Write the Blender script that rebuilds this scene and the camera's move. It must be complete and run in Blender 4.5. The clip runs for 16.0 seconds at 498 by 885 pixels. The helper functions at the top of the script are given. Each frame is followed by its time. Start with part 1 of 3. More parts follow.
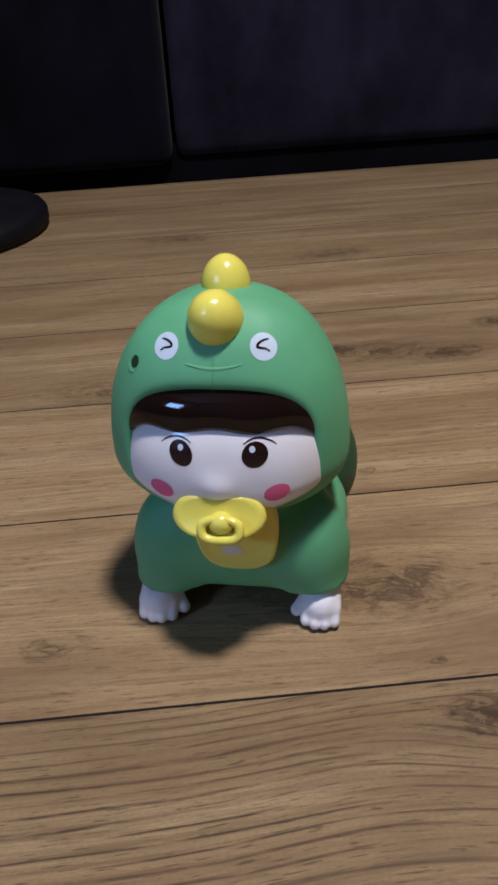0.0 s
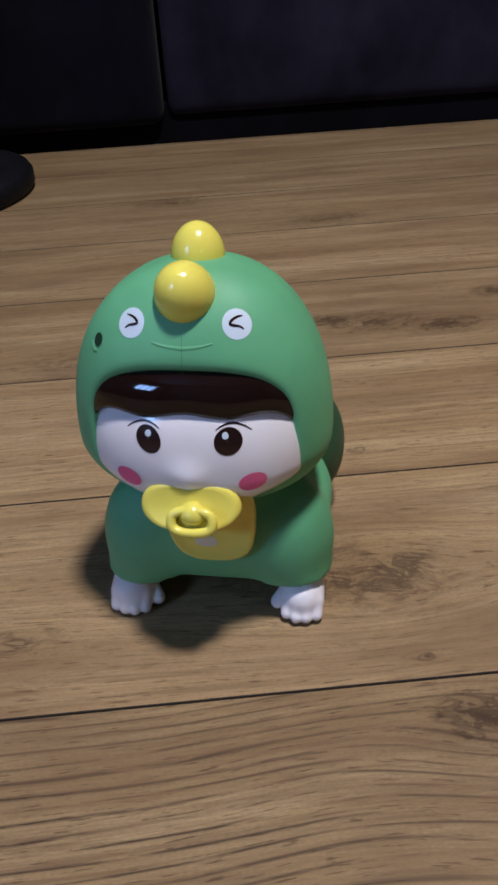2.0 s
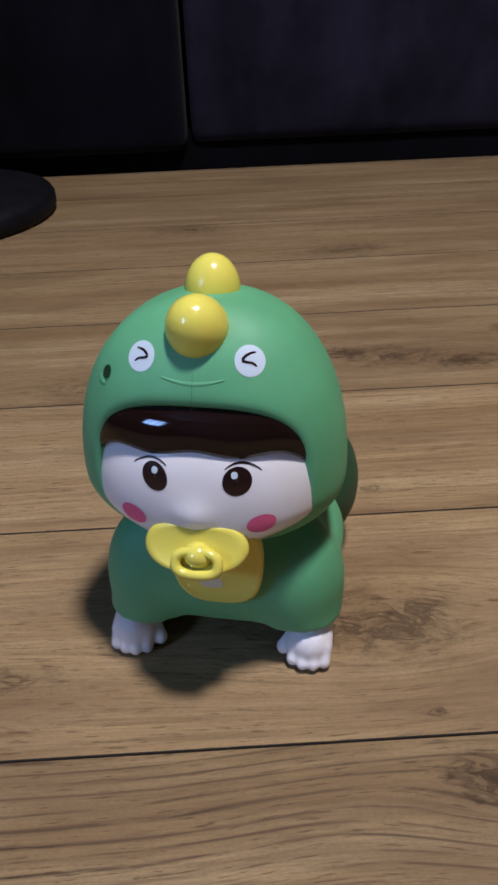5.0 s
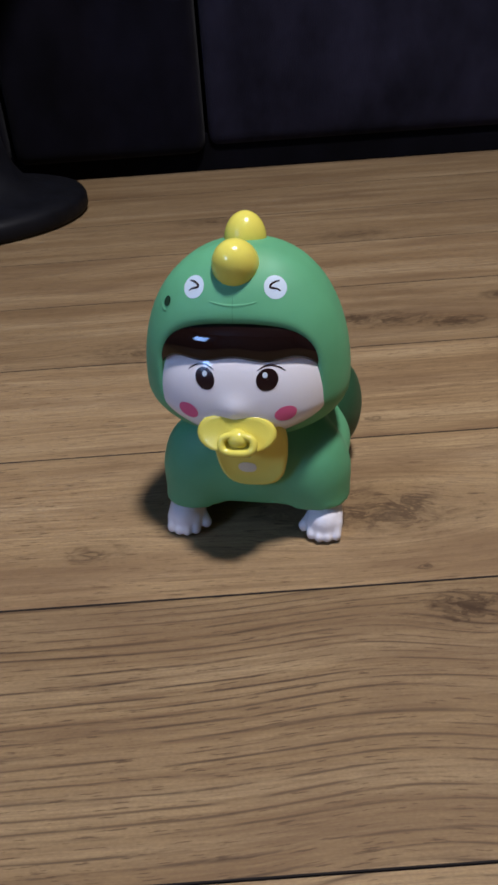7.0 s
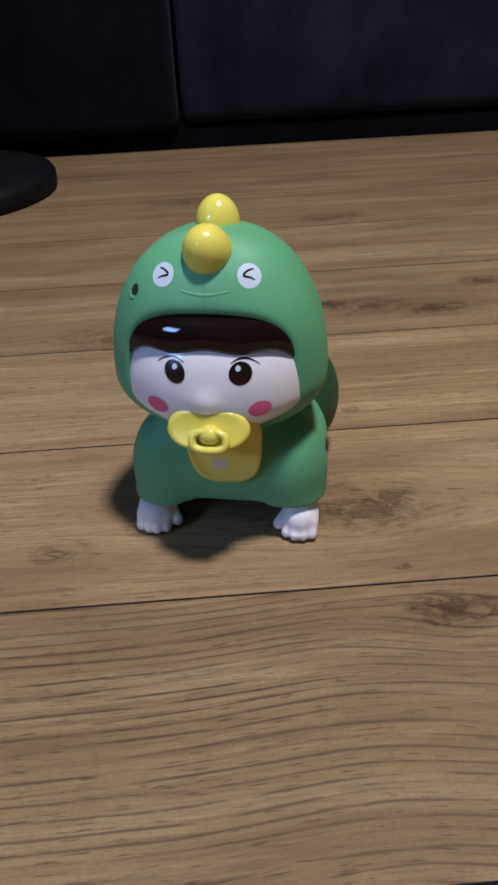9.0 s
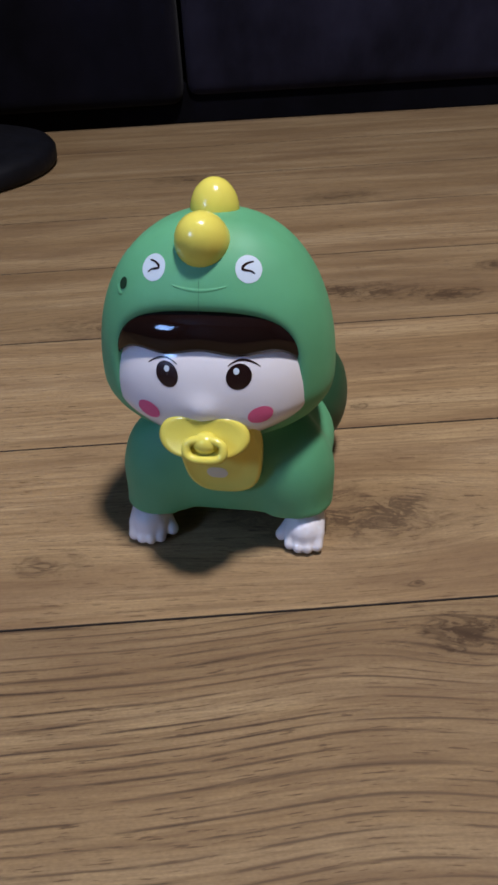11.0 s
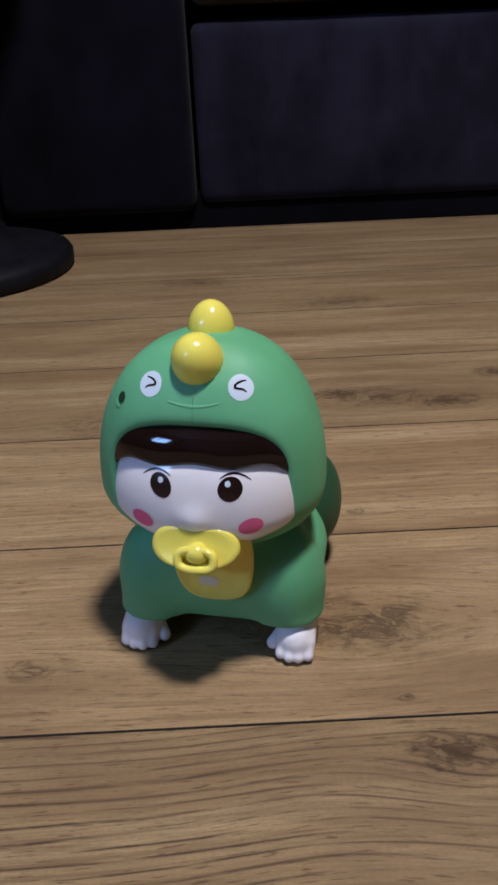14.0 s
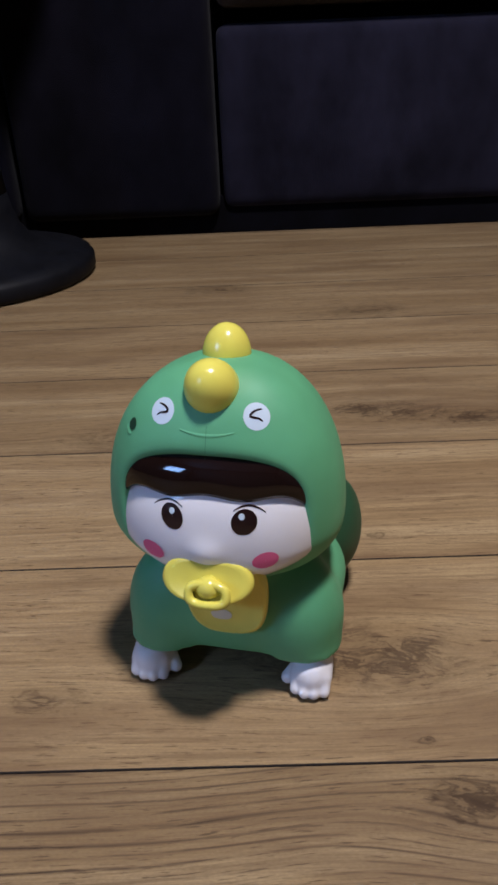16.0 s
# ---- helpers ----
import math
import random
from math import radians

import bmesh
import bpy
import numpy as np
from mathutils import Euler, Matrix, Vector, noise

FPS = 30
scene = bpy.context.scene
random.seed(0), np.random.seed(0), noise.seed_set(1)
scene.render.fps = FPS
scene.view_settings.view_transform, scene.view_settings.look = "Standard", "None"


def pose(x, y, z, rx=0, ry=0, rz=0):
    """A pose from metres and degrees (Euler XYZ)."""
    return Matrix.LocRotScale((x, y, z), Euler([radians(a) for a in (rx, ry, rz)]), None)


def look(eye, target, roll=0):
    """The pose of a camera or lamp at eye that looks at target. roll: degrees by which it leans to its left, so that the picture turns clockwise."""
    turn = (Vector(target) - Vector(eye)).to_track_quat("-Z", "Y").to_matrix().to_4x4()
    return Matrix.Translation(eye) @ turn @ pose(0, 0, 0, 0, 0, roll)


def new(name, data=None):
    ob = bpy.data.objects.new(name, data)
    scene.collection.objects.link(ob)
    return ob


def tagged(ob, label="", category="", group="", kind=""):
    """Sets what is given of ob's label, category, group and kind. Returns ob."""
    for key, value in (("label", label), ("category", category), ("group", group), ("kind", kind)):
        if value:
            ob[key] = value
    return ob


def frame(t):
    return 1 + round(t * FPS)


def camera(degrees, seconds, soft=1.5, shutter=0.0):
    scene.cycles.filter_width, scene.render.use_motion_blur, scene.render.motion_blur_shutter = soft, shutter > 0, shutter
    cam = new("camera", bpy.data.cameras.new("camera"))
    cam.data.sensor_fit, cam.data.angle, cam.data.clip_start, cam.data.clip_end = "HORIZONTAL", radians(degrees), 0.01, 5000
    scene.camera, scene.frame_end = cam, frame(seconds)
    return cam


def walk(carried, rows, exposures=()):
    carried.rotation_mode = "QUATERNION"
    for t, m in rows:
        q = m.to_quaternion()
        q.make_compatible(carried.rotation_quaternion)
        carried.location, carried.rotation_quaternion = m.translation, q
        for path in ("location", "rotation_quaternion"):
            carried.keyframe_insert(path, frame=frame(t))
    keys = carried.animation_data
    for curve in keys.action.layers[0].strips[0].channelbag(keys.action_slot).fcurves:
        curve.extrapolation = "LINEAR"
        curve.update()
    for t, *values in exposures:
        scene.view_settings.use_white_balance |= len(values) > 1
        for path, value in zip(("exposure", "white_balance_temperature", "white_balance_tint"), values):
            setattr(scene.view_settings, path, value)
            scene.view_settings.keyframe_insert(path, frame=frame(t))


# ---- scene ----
cam = camera(35.0, 16.0, soft=3.0)


def rows_of(path):
    return [(t, pose(x, y, z, 90 + p, r, w)) for t, x, y, z, w, p, r in path]


PATH = [
    (0.0, 0.0108, -0.3027, 0.3473, -4.38, -30.46, 3.18),
    (0.5, 0.0133, -0.3022, 0.3398, -4.58, -30.58, 3.00),
    (1.0, 0.0157, -0.2883, 0.3413, -4.83, -31.87, 3.01),
    (1.5, 0.0162, -0.2819, 0.3335, -4.25, -31.95, 1.86),
    (2.0, 0.0259, -0.2717, 0.3389, -4.30, -32.96, 3.11),
    (2.5, 0.0261, -0.2648, 0.3411, -4.58, -33.51, 3.31),
    (3.0, 0.0253, -0.2605, 0.3323, -4.70, -32.92, 3.14),
    (3.2, 0.0320, -0.2538, 0.3384, -4.29, -33.62, 3.32),
    (5.3, 0.0263, -0.2575, 0.3376, -2.44, -30.98, 2.03),
    (5.5, 0.0227, -0.2694, 0.3420, -2.32, -31.72, 3.55),
    (6.0, 0.0010, -0.3031, 0.3469, -1.20, -32.86, 3.37),
    (6.5, 0.0020, -0.3569, 0.3393, -0.50, -30.63, 2.79),
    (7.0, 0.0146, -0.3899, 0.3479, -2.12, -30.54, 3.53),
    (7.5, 0.0160, -0.3816, 0.3463, -3.07, -31.35, 3.29),
    (8.0, 0.0185, -0.3665, 0.3360, -3.41, -31.37, 2.99),
    (8.5, 0.0149, -0.3699, 0.3452, -3.77, -31.53, 2.49),
    (10.8, 0.0304, -0.3226, 0.3346, -2.54, -33.76, 2.59),
    (11.0, 0.0245, -0.3214, 0.3372, -2.96, -33.68, 2.67),
    (11.5, 0.0261, -0.3280, 0.3400, -2.48, -33.04, 2.33),
    (12.0, 0.0359, -0.3054, 0.3363, -2.55, -34.22, 3.15),
    (12.5, 0.0344, -0.3055, 0.3392, -2.62, -33.43, 3.08),
    (13.0, 0.0282, -0.3296, 0.3520, -2.71, -30.64, 2.78),
    (13.5, 0.0269, -0.3196, 0.3533, -2.52, -29.13, 2.00),
    (14.0, 0.0361, -0.3251, 0.3545, -1.75, -27.32, 2.20),
    (14.5, 0.0408, -0.3218, 0.3639, -1.91, -26.87, 2.79),
    (15.0, 0.0381, -0.3230, 0.3647, -2.19, -25.96, 2.58),
    (15.5, 0.0401, -0.3146, 0.3612, -2.17, -25.74, 2.58),
    (16.0, 0.0403, -0.3007, 0.3603, 0.03, -27.31, 2.26),
]
walk(cam, rows_of(PATH), [(0.0, -0.03, 5860, 18), (16.0, -0.03, 5860, 18)])

# ---------------------------------------------------------------- light
world = bpy.data.worlds.new("evening")
world.use_nodes = True
scene.world = world
sky = world.node_tree.nodes.new("ShaderNodeTexSky")
sky.sky_type = "NISHITA"
sky.sun_disc = False
sky.sun_elevation = radians(4)
sky.sun_rotation = radians(250)
world.node_tree.links.new(sky.outputs[0], world.node_tree.nodes["Background"].inputs[0])
world.node_tree.nodes["Background"].inputs[1].default_value = 0.12


def area_lamp(name, m, size, size_y, power, colour, shape="RECTANGLE"):
    data = bpy.data.lights.new(name, "AREA")
    data.shape, data.size, data.energy, data.color = shape, size, power, colour
    if shape == "RECTANGLE":
        data.size_y = size_y
    ob = new(name, data)
    ob.matrix_world = m
    return ob


# ceiling lamp above the floor, a little behind the doll
area_lamp("ceiling_lamp_light", look((0.38, -0.24, 2.36), (0.38, -0.24, 0)), 0.26, 0.26, 60, (1.0, 0.940, 0.865), "DISK")
# daylight in the window's opening
area_lamp("window_light", look((-2.30, -1.72, 1.50), (0, -1.72, 1.50)), 0.66, 0.66, 53, (0.33, 0.57, 1.0))


# ---------------------------------------------------------------- materials
class Mat:
    """A small wrapper that adds nodes to a new node material."""

    def __init__(self, name, rough=0.5, metal=0.0, spec=0.5):
        self.m = bpy.data.materials.new(name)
        self.m.use_nodes = True
        self.t = self.m.node_tree
        self.b = self.t.nodes["Principled BSDF"]
        self.b.inputs["Roughness"].default_value = rough
        self.b.inputs["Metallic"].default_value = metal
        self.b.inputs["Specular IOR Level"].default_value = spec

    def node(self, kind, **links):
        n = self.t.nodes.new(kind)
        for key, v in links.items():
            sock = n.inputs[int(key[1:])] if key[0] == "i" and key[1:].isdigit() else n.inputs[key]
            self.put(sock, v)
        return n

    def put(self, sock, v):
        if isinstance(v, bpy.types.NodeSocket):
            self.t.links.new(v, sock)
        else:
            sock.default_value = v

    def math(self, op, a, b=0.0, c=0.0):
        n = self.t.nodes.new("ShaderNodeMath")
        n.operation = op
        for i, v in enumerate((a, b, c)):
            self.put(n.inputs[i], v)
        return n.outputs[0]

    def vmath(self, op, a, b=(0, 0, 0)):
        n = self.t.nodes.new("ShaderNodeVectorMath")
        n.operation = op
        self.put(n.inputs[0], a)
        self.put(n.inputs[1], b)
        return n.outputs["Value"] if op in ("LENGTH", "DISTANCE") else n.outputs[0]

    def noise(self, vec, scale, detail=3.0, rough=0.55, dist=0.0):
        n = self.t.nodes.new("ShaderNodeTexNoise")
        self.put(n.inputs["Vector"], vec)
        n.inputs["Scale"].default_value = scale
        n.inputs["Detail"].default_value = detail
        n.inputs["Roughness"].default_value = rough
        n.inputs["Distortion"].default_value = dist
        return n.outputs["Fac"]

    def ramp(self, fac, stops):
        n = self.t.nodes.new("ShaderNodeValToRGB")
        self.put(n.inputs[0], fac)
        el = n.color_ramp.elements
        while len(el) < len(stops):
            el.new(0.5)
        for e, (pos, col) in zip(el, stops):
            e.position = pos
            e.color = (*col, 1) if len(col) == 3 else col
        return n.outputs[0]

    def mix(self, fac, a, b, blend="MIX"):
        n = self.t.nodes.new("ShaderNodeMix")
        n.data_type, n.blend_type = "RGBA", blend
        self.put(n.inputs[0], fac)
        self.put(n.inputs[6], a if isinstance(a, bpy.types.NodeSocket) else (*a, 1))
        self.put(n.inputs[7], b if isinstance(b, bpy.types.NodeSocket) else (*b, 1))
        return n.outputs[2]

    def coords(self, which="Object"):
        return self.t.nodes.new("ShaderNodeTexCoord").outputs[which]

    def position(self):
        return self.t.nodes.new("ShaderNodeNewGeometry").outputs["Position"]

    def colour(self, v):
        self.put(self.b.inputs["Base Color"], v if isinstance(v, bpy.types.NodeSocket) else (*v, 1))
        return self

    def rough(self, v):
        self.put(self.b.inputs["Roughness"], v)
        return self

    def bump(self, height, strength=0.3, distance=0.001):
        n = self.t.nodes.new("ShaderNodeBump")
        n.inputs["Strength"].default_value = strength
        n.inputs["Distance"].default_value = distance
        self.put(n.inputs["Height"], height)
        self.t.links.new(n.outputs[0], self.b.inputs["Normal"])
        return self


def plastic(name, col, rough, spec=0.5, mottling=0.06, coat=0.0, relief=0.05):
    m = Mat(name, rough, 0, spec)
    c = m.coords()
    big = m.noise(c, 22, 3)
    dark = tuple(x * (1 - mottling * 2) for x in col)
    lite = tuple(min(1, x * (1 + mottling)) for x in col)
    m.colour(m.ramp(big, [(0.3, dark), (0.7, lite)]))
    fine = m.noise(c, 900, 2)
    m.rough(m.math("MULTIPLY_ADD", m.noise(c, 60, 4), rough * 0.5, rough * 0.75))
    if relief:
        m.bump(fine, relief, 0.0004)
    m.b.inputs["Coat Weight"].default_value = coat
    m.b.inputs["Coat Roughness"].default_value = 0.12
    return m.m


# darkened green: painted shade for the hips, and the hood's dark seam line
SHADE_SEAM_GREEN = plastic("green_vinyl_shade_and_seam", (0.022, 0.082, 0.038), 0.5, 0.4)
GREEN = plastic("green_vinyl", (0.120, 0.400, 0.195), 0.55, 0.46)
WHITE = plastic("white_plastic", (0.82, 0.795, 0.81), 0.13, 0.5, 0.02)
HAIR = plastic("brown_gloss_plastic", (0.0105, 0.0046, 0.0038), 0.07, 0.40, 0.1, 0.0, 0.0)
YELLOW = plastic("yellow_gloss_plastic", (0.80, 0.71, 0.115), 0.21, 0.5, 0.04)
BIB = plastic("yellow_plastic", (0.78, 0.69, 0.125), 0.36, 0.45, 0.04)
MARK_WHITE = plastic("white_print", (0.60, 0.70, 0.78), 0.4, 0.4, 0.02)
MARK_DARK = plastic("dark_brown_print", (0.018, 0.007, 0.006), 0.22, 0.5, 0.1)
PINK = plastic("pink_print", (0.84, 0.14, 0.29), 0.35, 0.4, 0.06)
HOLLOW = plastic("dark_recess", (0.012, 0.04, 0.018), 0.8, 0.2, 0.1)
GREY_PRINT = plastic("worn_white_print", (0.68, 0.65, 0.50), 0.5, 0.3, 0.1)


JOINT = 0.006  # where a joint between two rows of planks runs


def wood_floor():
    m = Mat("oak_laminate", 0.5, 0, 0.10)
    pos = m.position()
    rnd = m.t.nodes.new("ShaderNodeObjectInfo").outputs["Random"]
    sep = m.t.nodes.new("ShaderNodeSeparateXYZ")
    m.put(sep.inputs[0], pos)
    x, y = sep.outputs[0], m.math("SUBTRACT", sep.outputs[1], JOINT)
    shift = m.math("MULTIPLY", rnd, 9.0)

    def at(sx, sy, extra=0.0):
        n = m.t.nodes.new("ShaderNodeCombineXYZ")
        m.put(n.inputs[0], m.math("MULTIPLY_ADD", x, sx, shift))
        m.put(n.inputs[1], m.math("MULTIPLY_ADD", y, sy, m.math("MULTIPLY", shift, 1.7)))
        m.put(n.inputs[2], extra)
        return n.outputs[0]

    # knots: place, half width across the grain, how far they part the grain, darkness of the eye
    knots = [(0.088, 0.088, 0.034, 1.0, 0.30), (0.128, 0.078, 0.022, 0.8, 0.35), (0.076, 0.119, 0.010, 0.5, 0.5), (0.150, -0.027, 0.017, 1.1, 1.0),
             (0.140, 0.462, 0.016, 0.8, 0.9), (0.186, 0.450, 0.028, 1.0, 0.35), (0.258, 0.432, 0.018, 1.0, 0.9), (0.334, 0.504, 0.018, 0.8, 0.5),
             (0.128, 0.222, 0.006, 0.6, 0.9), (-0.036, 0.312, 0.009, 0.8, 0.9), (-0.100, 0.405, 0.030, 0.9, 0.15), (-0.101, 0.053, 0.013, 0.4, 0.4),
             (0.127, 0.015, 0.004, 0.5, 0.8), (-0.020, 0.930, 0.030, 0.5, 0.25), (0.195, 0.793, 0.030, 0.5, 0.25)]
    bend, dark = 0.0, 0.0
    warp = m.noise(at(26, 40), 1.0, 3)
    swirl = m.noise(at(34, 76, 5.0), 1.0, 4, 0.62, 1.4)
    crack = m.math("MULTIPLY", m.math("ABSOLUTE", m.math("SUBTRACT", swirl, 0.5)), 11.0)
    for kx, ky, s, a, eye in knots:
        dx = m.math("MULTIPLY", m.math("SUBTRACT", x, kx), 0.52)
        dy = m.math("SUBTRACT", y, ky)
        d2 = m.math("ADD", m.math("MULTIPLY", dx, dx), m.math("MULTIPLY", dy, dy))
        d = m.math("MAXIMUM", m.math("ADD", m.math("SQRT", d2), m.math("MULTIPLY", m.math("SUBTRACT", warp, 0.5), s * 1.5)), 0.0)
        q = m.math("MULTIPLY", d, 1.0 / s)
        qq = m.math("MULTIPLY", q, q)
        reach = m.math("EXPONENT", m.math("MULTIPLY", qq, -1.1))
        lines = m.math("MAXIMUM", m.math("SUBTRACT", m.math("MULTIPLY", reach, 1.15), crack), 0.0)
        turn = m.math("SINE", m.math("MULTIPLY_ADD", swirl, 14.0, m.math("MULTIPLY", q, 9.5)))
        rings = m.math("MULTIPLY", m.math("POWER", m.math("MULTIPLY_ADD", turn, 0.5, 0.5), 5.0), m.math("MULTIPLY", reach, 0.75))
        lines = m.math("ADD", m.math("MULTIPLY", lines, 0.6), rings)
        core = m.math("MULTIPLY", m.math("EXPONENT", m.math("MULTIPLY", qq, -9.0)), m.math("MULTIPLY", m.math("MAXIMUM", m.math("SUBTRACT", 1.3, crack), 0.2), eye * eye * 0.8))
        calm = m.math("EXPONENT", m.math("MULTIPLY", d2, -0.45 / (s * s)))
        bend = m.math("MULTIPLY_ADD", m.math("MULTIPLY", calm, dy), -0.72 * a, bend)
        dark = m.math("ADD", dark, m.math("ADD", m.math("MULTIPLY_ADD", lines, 0.32 + 0.36 * eye, m.math("MULTIPLY", reach, 0.16 + 0.08 * eye)), core))
    # one board is sawn across its rings: they climb to a low arch
    near = m.math("MULTIPLY", m.math("LESS_THAN", y, 0.0), m.math("GREATER_THAN", y, -0.38))
    off = m.math("MULTIPLY", m.math("SUBTRACT", x, 0.085), 13.0)
    arch = m.math("EXPONENT", m.math("MULTIPLY", m.math("MULTIPLY", off, off), -1.0))
    bend = m.math("MULTIPLY_ADD", m.math("MULTIPLY", arch, near), -0.012, bend)
    # long grain lines that sway along the plank and bow round the knots
    sway = m.noise(at(1.1, 2.2), 1.0, 2, 0.5)
    v = m.math("ADD", y, m.math("ADD", m.math("MULTIPLY", sway, 0.035), bend))

    def along(sx, sv, lift=0.0):
        n = m.t.nodes.new("ShaderNodeCombineXYZ")
        m.put(n.inputs[0], m.math("MULTIPLY_ADD", x, sx, shift))
        m.put(n.inputs[1], m.math("MULTIPLY", v, sv))
        m.put(n.inputs[2], m.math("ADD", shift, lift))
        return n.outputs[0]

    def straight(sx, sy, lift):
        return at(sx, sy, m.math("ADD", shift, lift))

    tones = m.noise(along(1.6, 26.0), 1.0, 5, 0.60)
    bands = m.noise(along(3.4, 120.0, 1.0), 1.0, 5, 0.66)
    grain = m.noise(along(8.0, 260.0, 2.0), 1.0, 4, 0.66)
    fine = m.noise(straight(22.0, 760.0, 4.0), 1.0, 3, 0.65)
    pores = m.noise(along(60.0, 700.0, 6.0), 1.0, 3, 0.6)
    speck = m.noise(straight(420.0, 900.0, 7.0), 1.0, 2, 0.5)
    blotch = m.noise(at(3.4, 17.0, 3.0), 1.0, 5, 0.62)
    heavy = m.noise(at(2.0, 8.0, 8.0), 1.0, 2, 0.5)
    base = m.ramp(tones, [(0.30, (0.255, 0.165, 0.078)), (0.46, (0.337, 0.231, 0.115)), (0.58, (0.398, 0.283, 0.147)), (0.74, (0.482, 0.362, 0.203))])
    strength = m.ramp(heavy, [(0.38, (0.35,) * 3), (0.62, (1.0,) * 3)])
    base = m.mix(m.math("MULTIPLY", m.ramp(bands, [(0.34, (0.40,) * 3), (0.52, (0.0,) * 3)]), strength), base, (0.178, 0.112, 0.056))
    base = m.mix(m.math("MULTIPLY", m.ramp(grain, [(0.36, (0.55,) * 3), (0.50, (0.0,) * 3)]), strength), base, (0.140, 0.084, 0.042))
    # growth rings: thin dark lines, broken along their length
    swing = m.noise(along(2.6, 30.0, 9.0), 1.0, 3, 0.55)
    wave = m.math("SINE", m.math("MULTIPLY_ADD", v, 800.0, m.math("MULTIPLY", swing, 15.0)))
    ray = m.math("POWER", m.math("MULTIPLY_ADD", wave, 0.5, 0.5), 8.0)
    broken = m.ramp(m.noise(along(13.0, 150.0, 11.0), 1.0, 4, 0.7), [(0.41, (0.0,) * 3), (0.53, (1.0,) * 3)])
    sawn = m.math("MULTIPLY_ADD", near, 0.72, 0.22)
    base = m.mix(m.math("MULTIPLY", m.math("MULTIPLY", ray, broken), m.math("MULTIPLY", sawn, m.math("MULTIPLY_ADD", strength, 0.8, 0.3))), base, (0.044, 0.028, 0.019))
    base = m.mix(m.ramp(fine, [(0.32, (0.45,) * 3), (0.60, (0.0,) * 3)]), base, (0.178, 0.114, 0.064))
    base = m.mix(m.ramp(pores, [(0.33, (0.70,) * 3), (0.41, (0.0,) * 3)]), base, (0.056, 0.033, 0.020))
    base = m.mix(m.ramp(blotch, [(0.32, (0.62,) * 3), (0.51, (0.0,) * 3)]), base, (0.165, 0.101, 0.052))
    base = m.mix(m.ramp(speck, [(0.35, (0.25,) * 3), (0.65, (0.0,) * 3)]), base, (0.150, 0.095, 0.056))
    base = m.mix(m.math("MINIMUM", m.math("MULTIPLY", dark, m.math("MULTIPLY_ADD", fine, 1.1, 0.62)), 0.80), base, (0.056, 0.033, 0.019))
    tone = m.math("MULTIPLY_ADD", rnd, 0.24, 0.88)
    tint = m.t.nodes.new("ShaderNodeCombineColor")
    for i in range(3):
        m.put(tint.inputs[i], tone)
    m.colour(m.mix(1.0, base, tint.outputs[0], "MULTIPLY"))
    m.rough(m.math("MULTIPLY_ADD", grain, 0.20, 0.46))
    h = m.math("ADD", m.math("MULTIPLY", fine, 0.5), m.math("MULTIPLY", grain, 0.5))
    m.bump(h, 0.25, 0.0006)
    return m.m


def fabric(name, col, scale=900):
    m = Mat(name, 0.95, 0, 0.06)
    c = m.coords()
    wv = m.t.nodes.new("ShaderNodeTexWave")
    wv.inputs["Scale"].default_value = scale * 0.3
    wv.inputs["Distortion"].default_value = 2.0
    m.put(wv.inputs["Vector"], c)
    mp = m.t.nodes.new("ShaderNodeMapping")
    mp.inputs["Scale"].default_value = (15, 15, 8)
    m.put(mp.inputs["Vector"], c)
    nap = m.math("MULTIPLY_ADD", m.noise(mp.outputs[0], 1.0, 4), 0.5, m.math("MULTIPLY", m.noise(c, 6, 4), 0.5))
    nap2 = m.noise(c, scale, 2)
    col2 = tuple(x * 2.6 for x in col)
    base = m.ramp(nap, [(0.36, tuple(x * 0.8 for x in col)), (0.66, col2)])
    m.colour(m.mix(m.math("MULTIPLY", nap2, 0.5), base, tuple(x * 0.5 for x in col)))
    m.bump(m.math("ADD", nap2, m.math("MULTIPLY", wv.outputs["Fac"], 0.5)), 0.5, 0.001)
    m.b.inputs["Sheen Weight"].default_value = 0.04
    m.b.inputs["Sheen Roughness"].default_value = 0.5
    return m.m


def wall_paint(name, col):
    m = Mat(name, 0.85, 0, 0.3)
    c = m.position()
    m.colour(m.ramp(m.noise(c, 1.6, 4), [(0.3, tuple(x * 0.93 for x in col)), (0.7, col)]))
    m.bump(m.noise(c, 180, 3), 0.2, 0.001)
    return m.m


FLOOR = wood_floor()
SEAM = Mat("dark_joint", 0.9).colour((0.02, 0.013, 0.009)).m
SOFA = fabric("navy_black_fabric", (0.0105, 0.0100, 0.0185))
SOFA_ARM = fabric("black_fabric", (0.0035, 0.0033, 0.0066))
# sofa fabric turned lighter and browner: warm light on the seat, put into the colour
WARM_LIT_SEAT = fabric("warm_lit_seat_fabric", (0.024, 0.020, 0.018))
# near black, so that the shade beneath the sofa is in the plinth's colour
SHADED_PLINTH = fabric("shaded_underlining", (0.0016, 0.0015, 0.0028))
PAINT = wall_paint("wall_paint", (0.075, 0.070, 0.066))
CEIL = wall_paint("ceiling_paint", (0.26, 0.25, 0.245))
FRAME = plastic("white_window_frame", (0.75, 0.76, 0.77), 0.4, 0.4, 0.02)
STAND = plastic("black_painted_metal", (0.0042, 0.0047, 0.0080), 0.62, 0.25, 0.2)


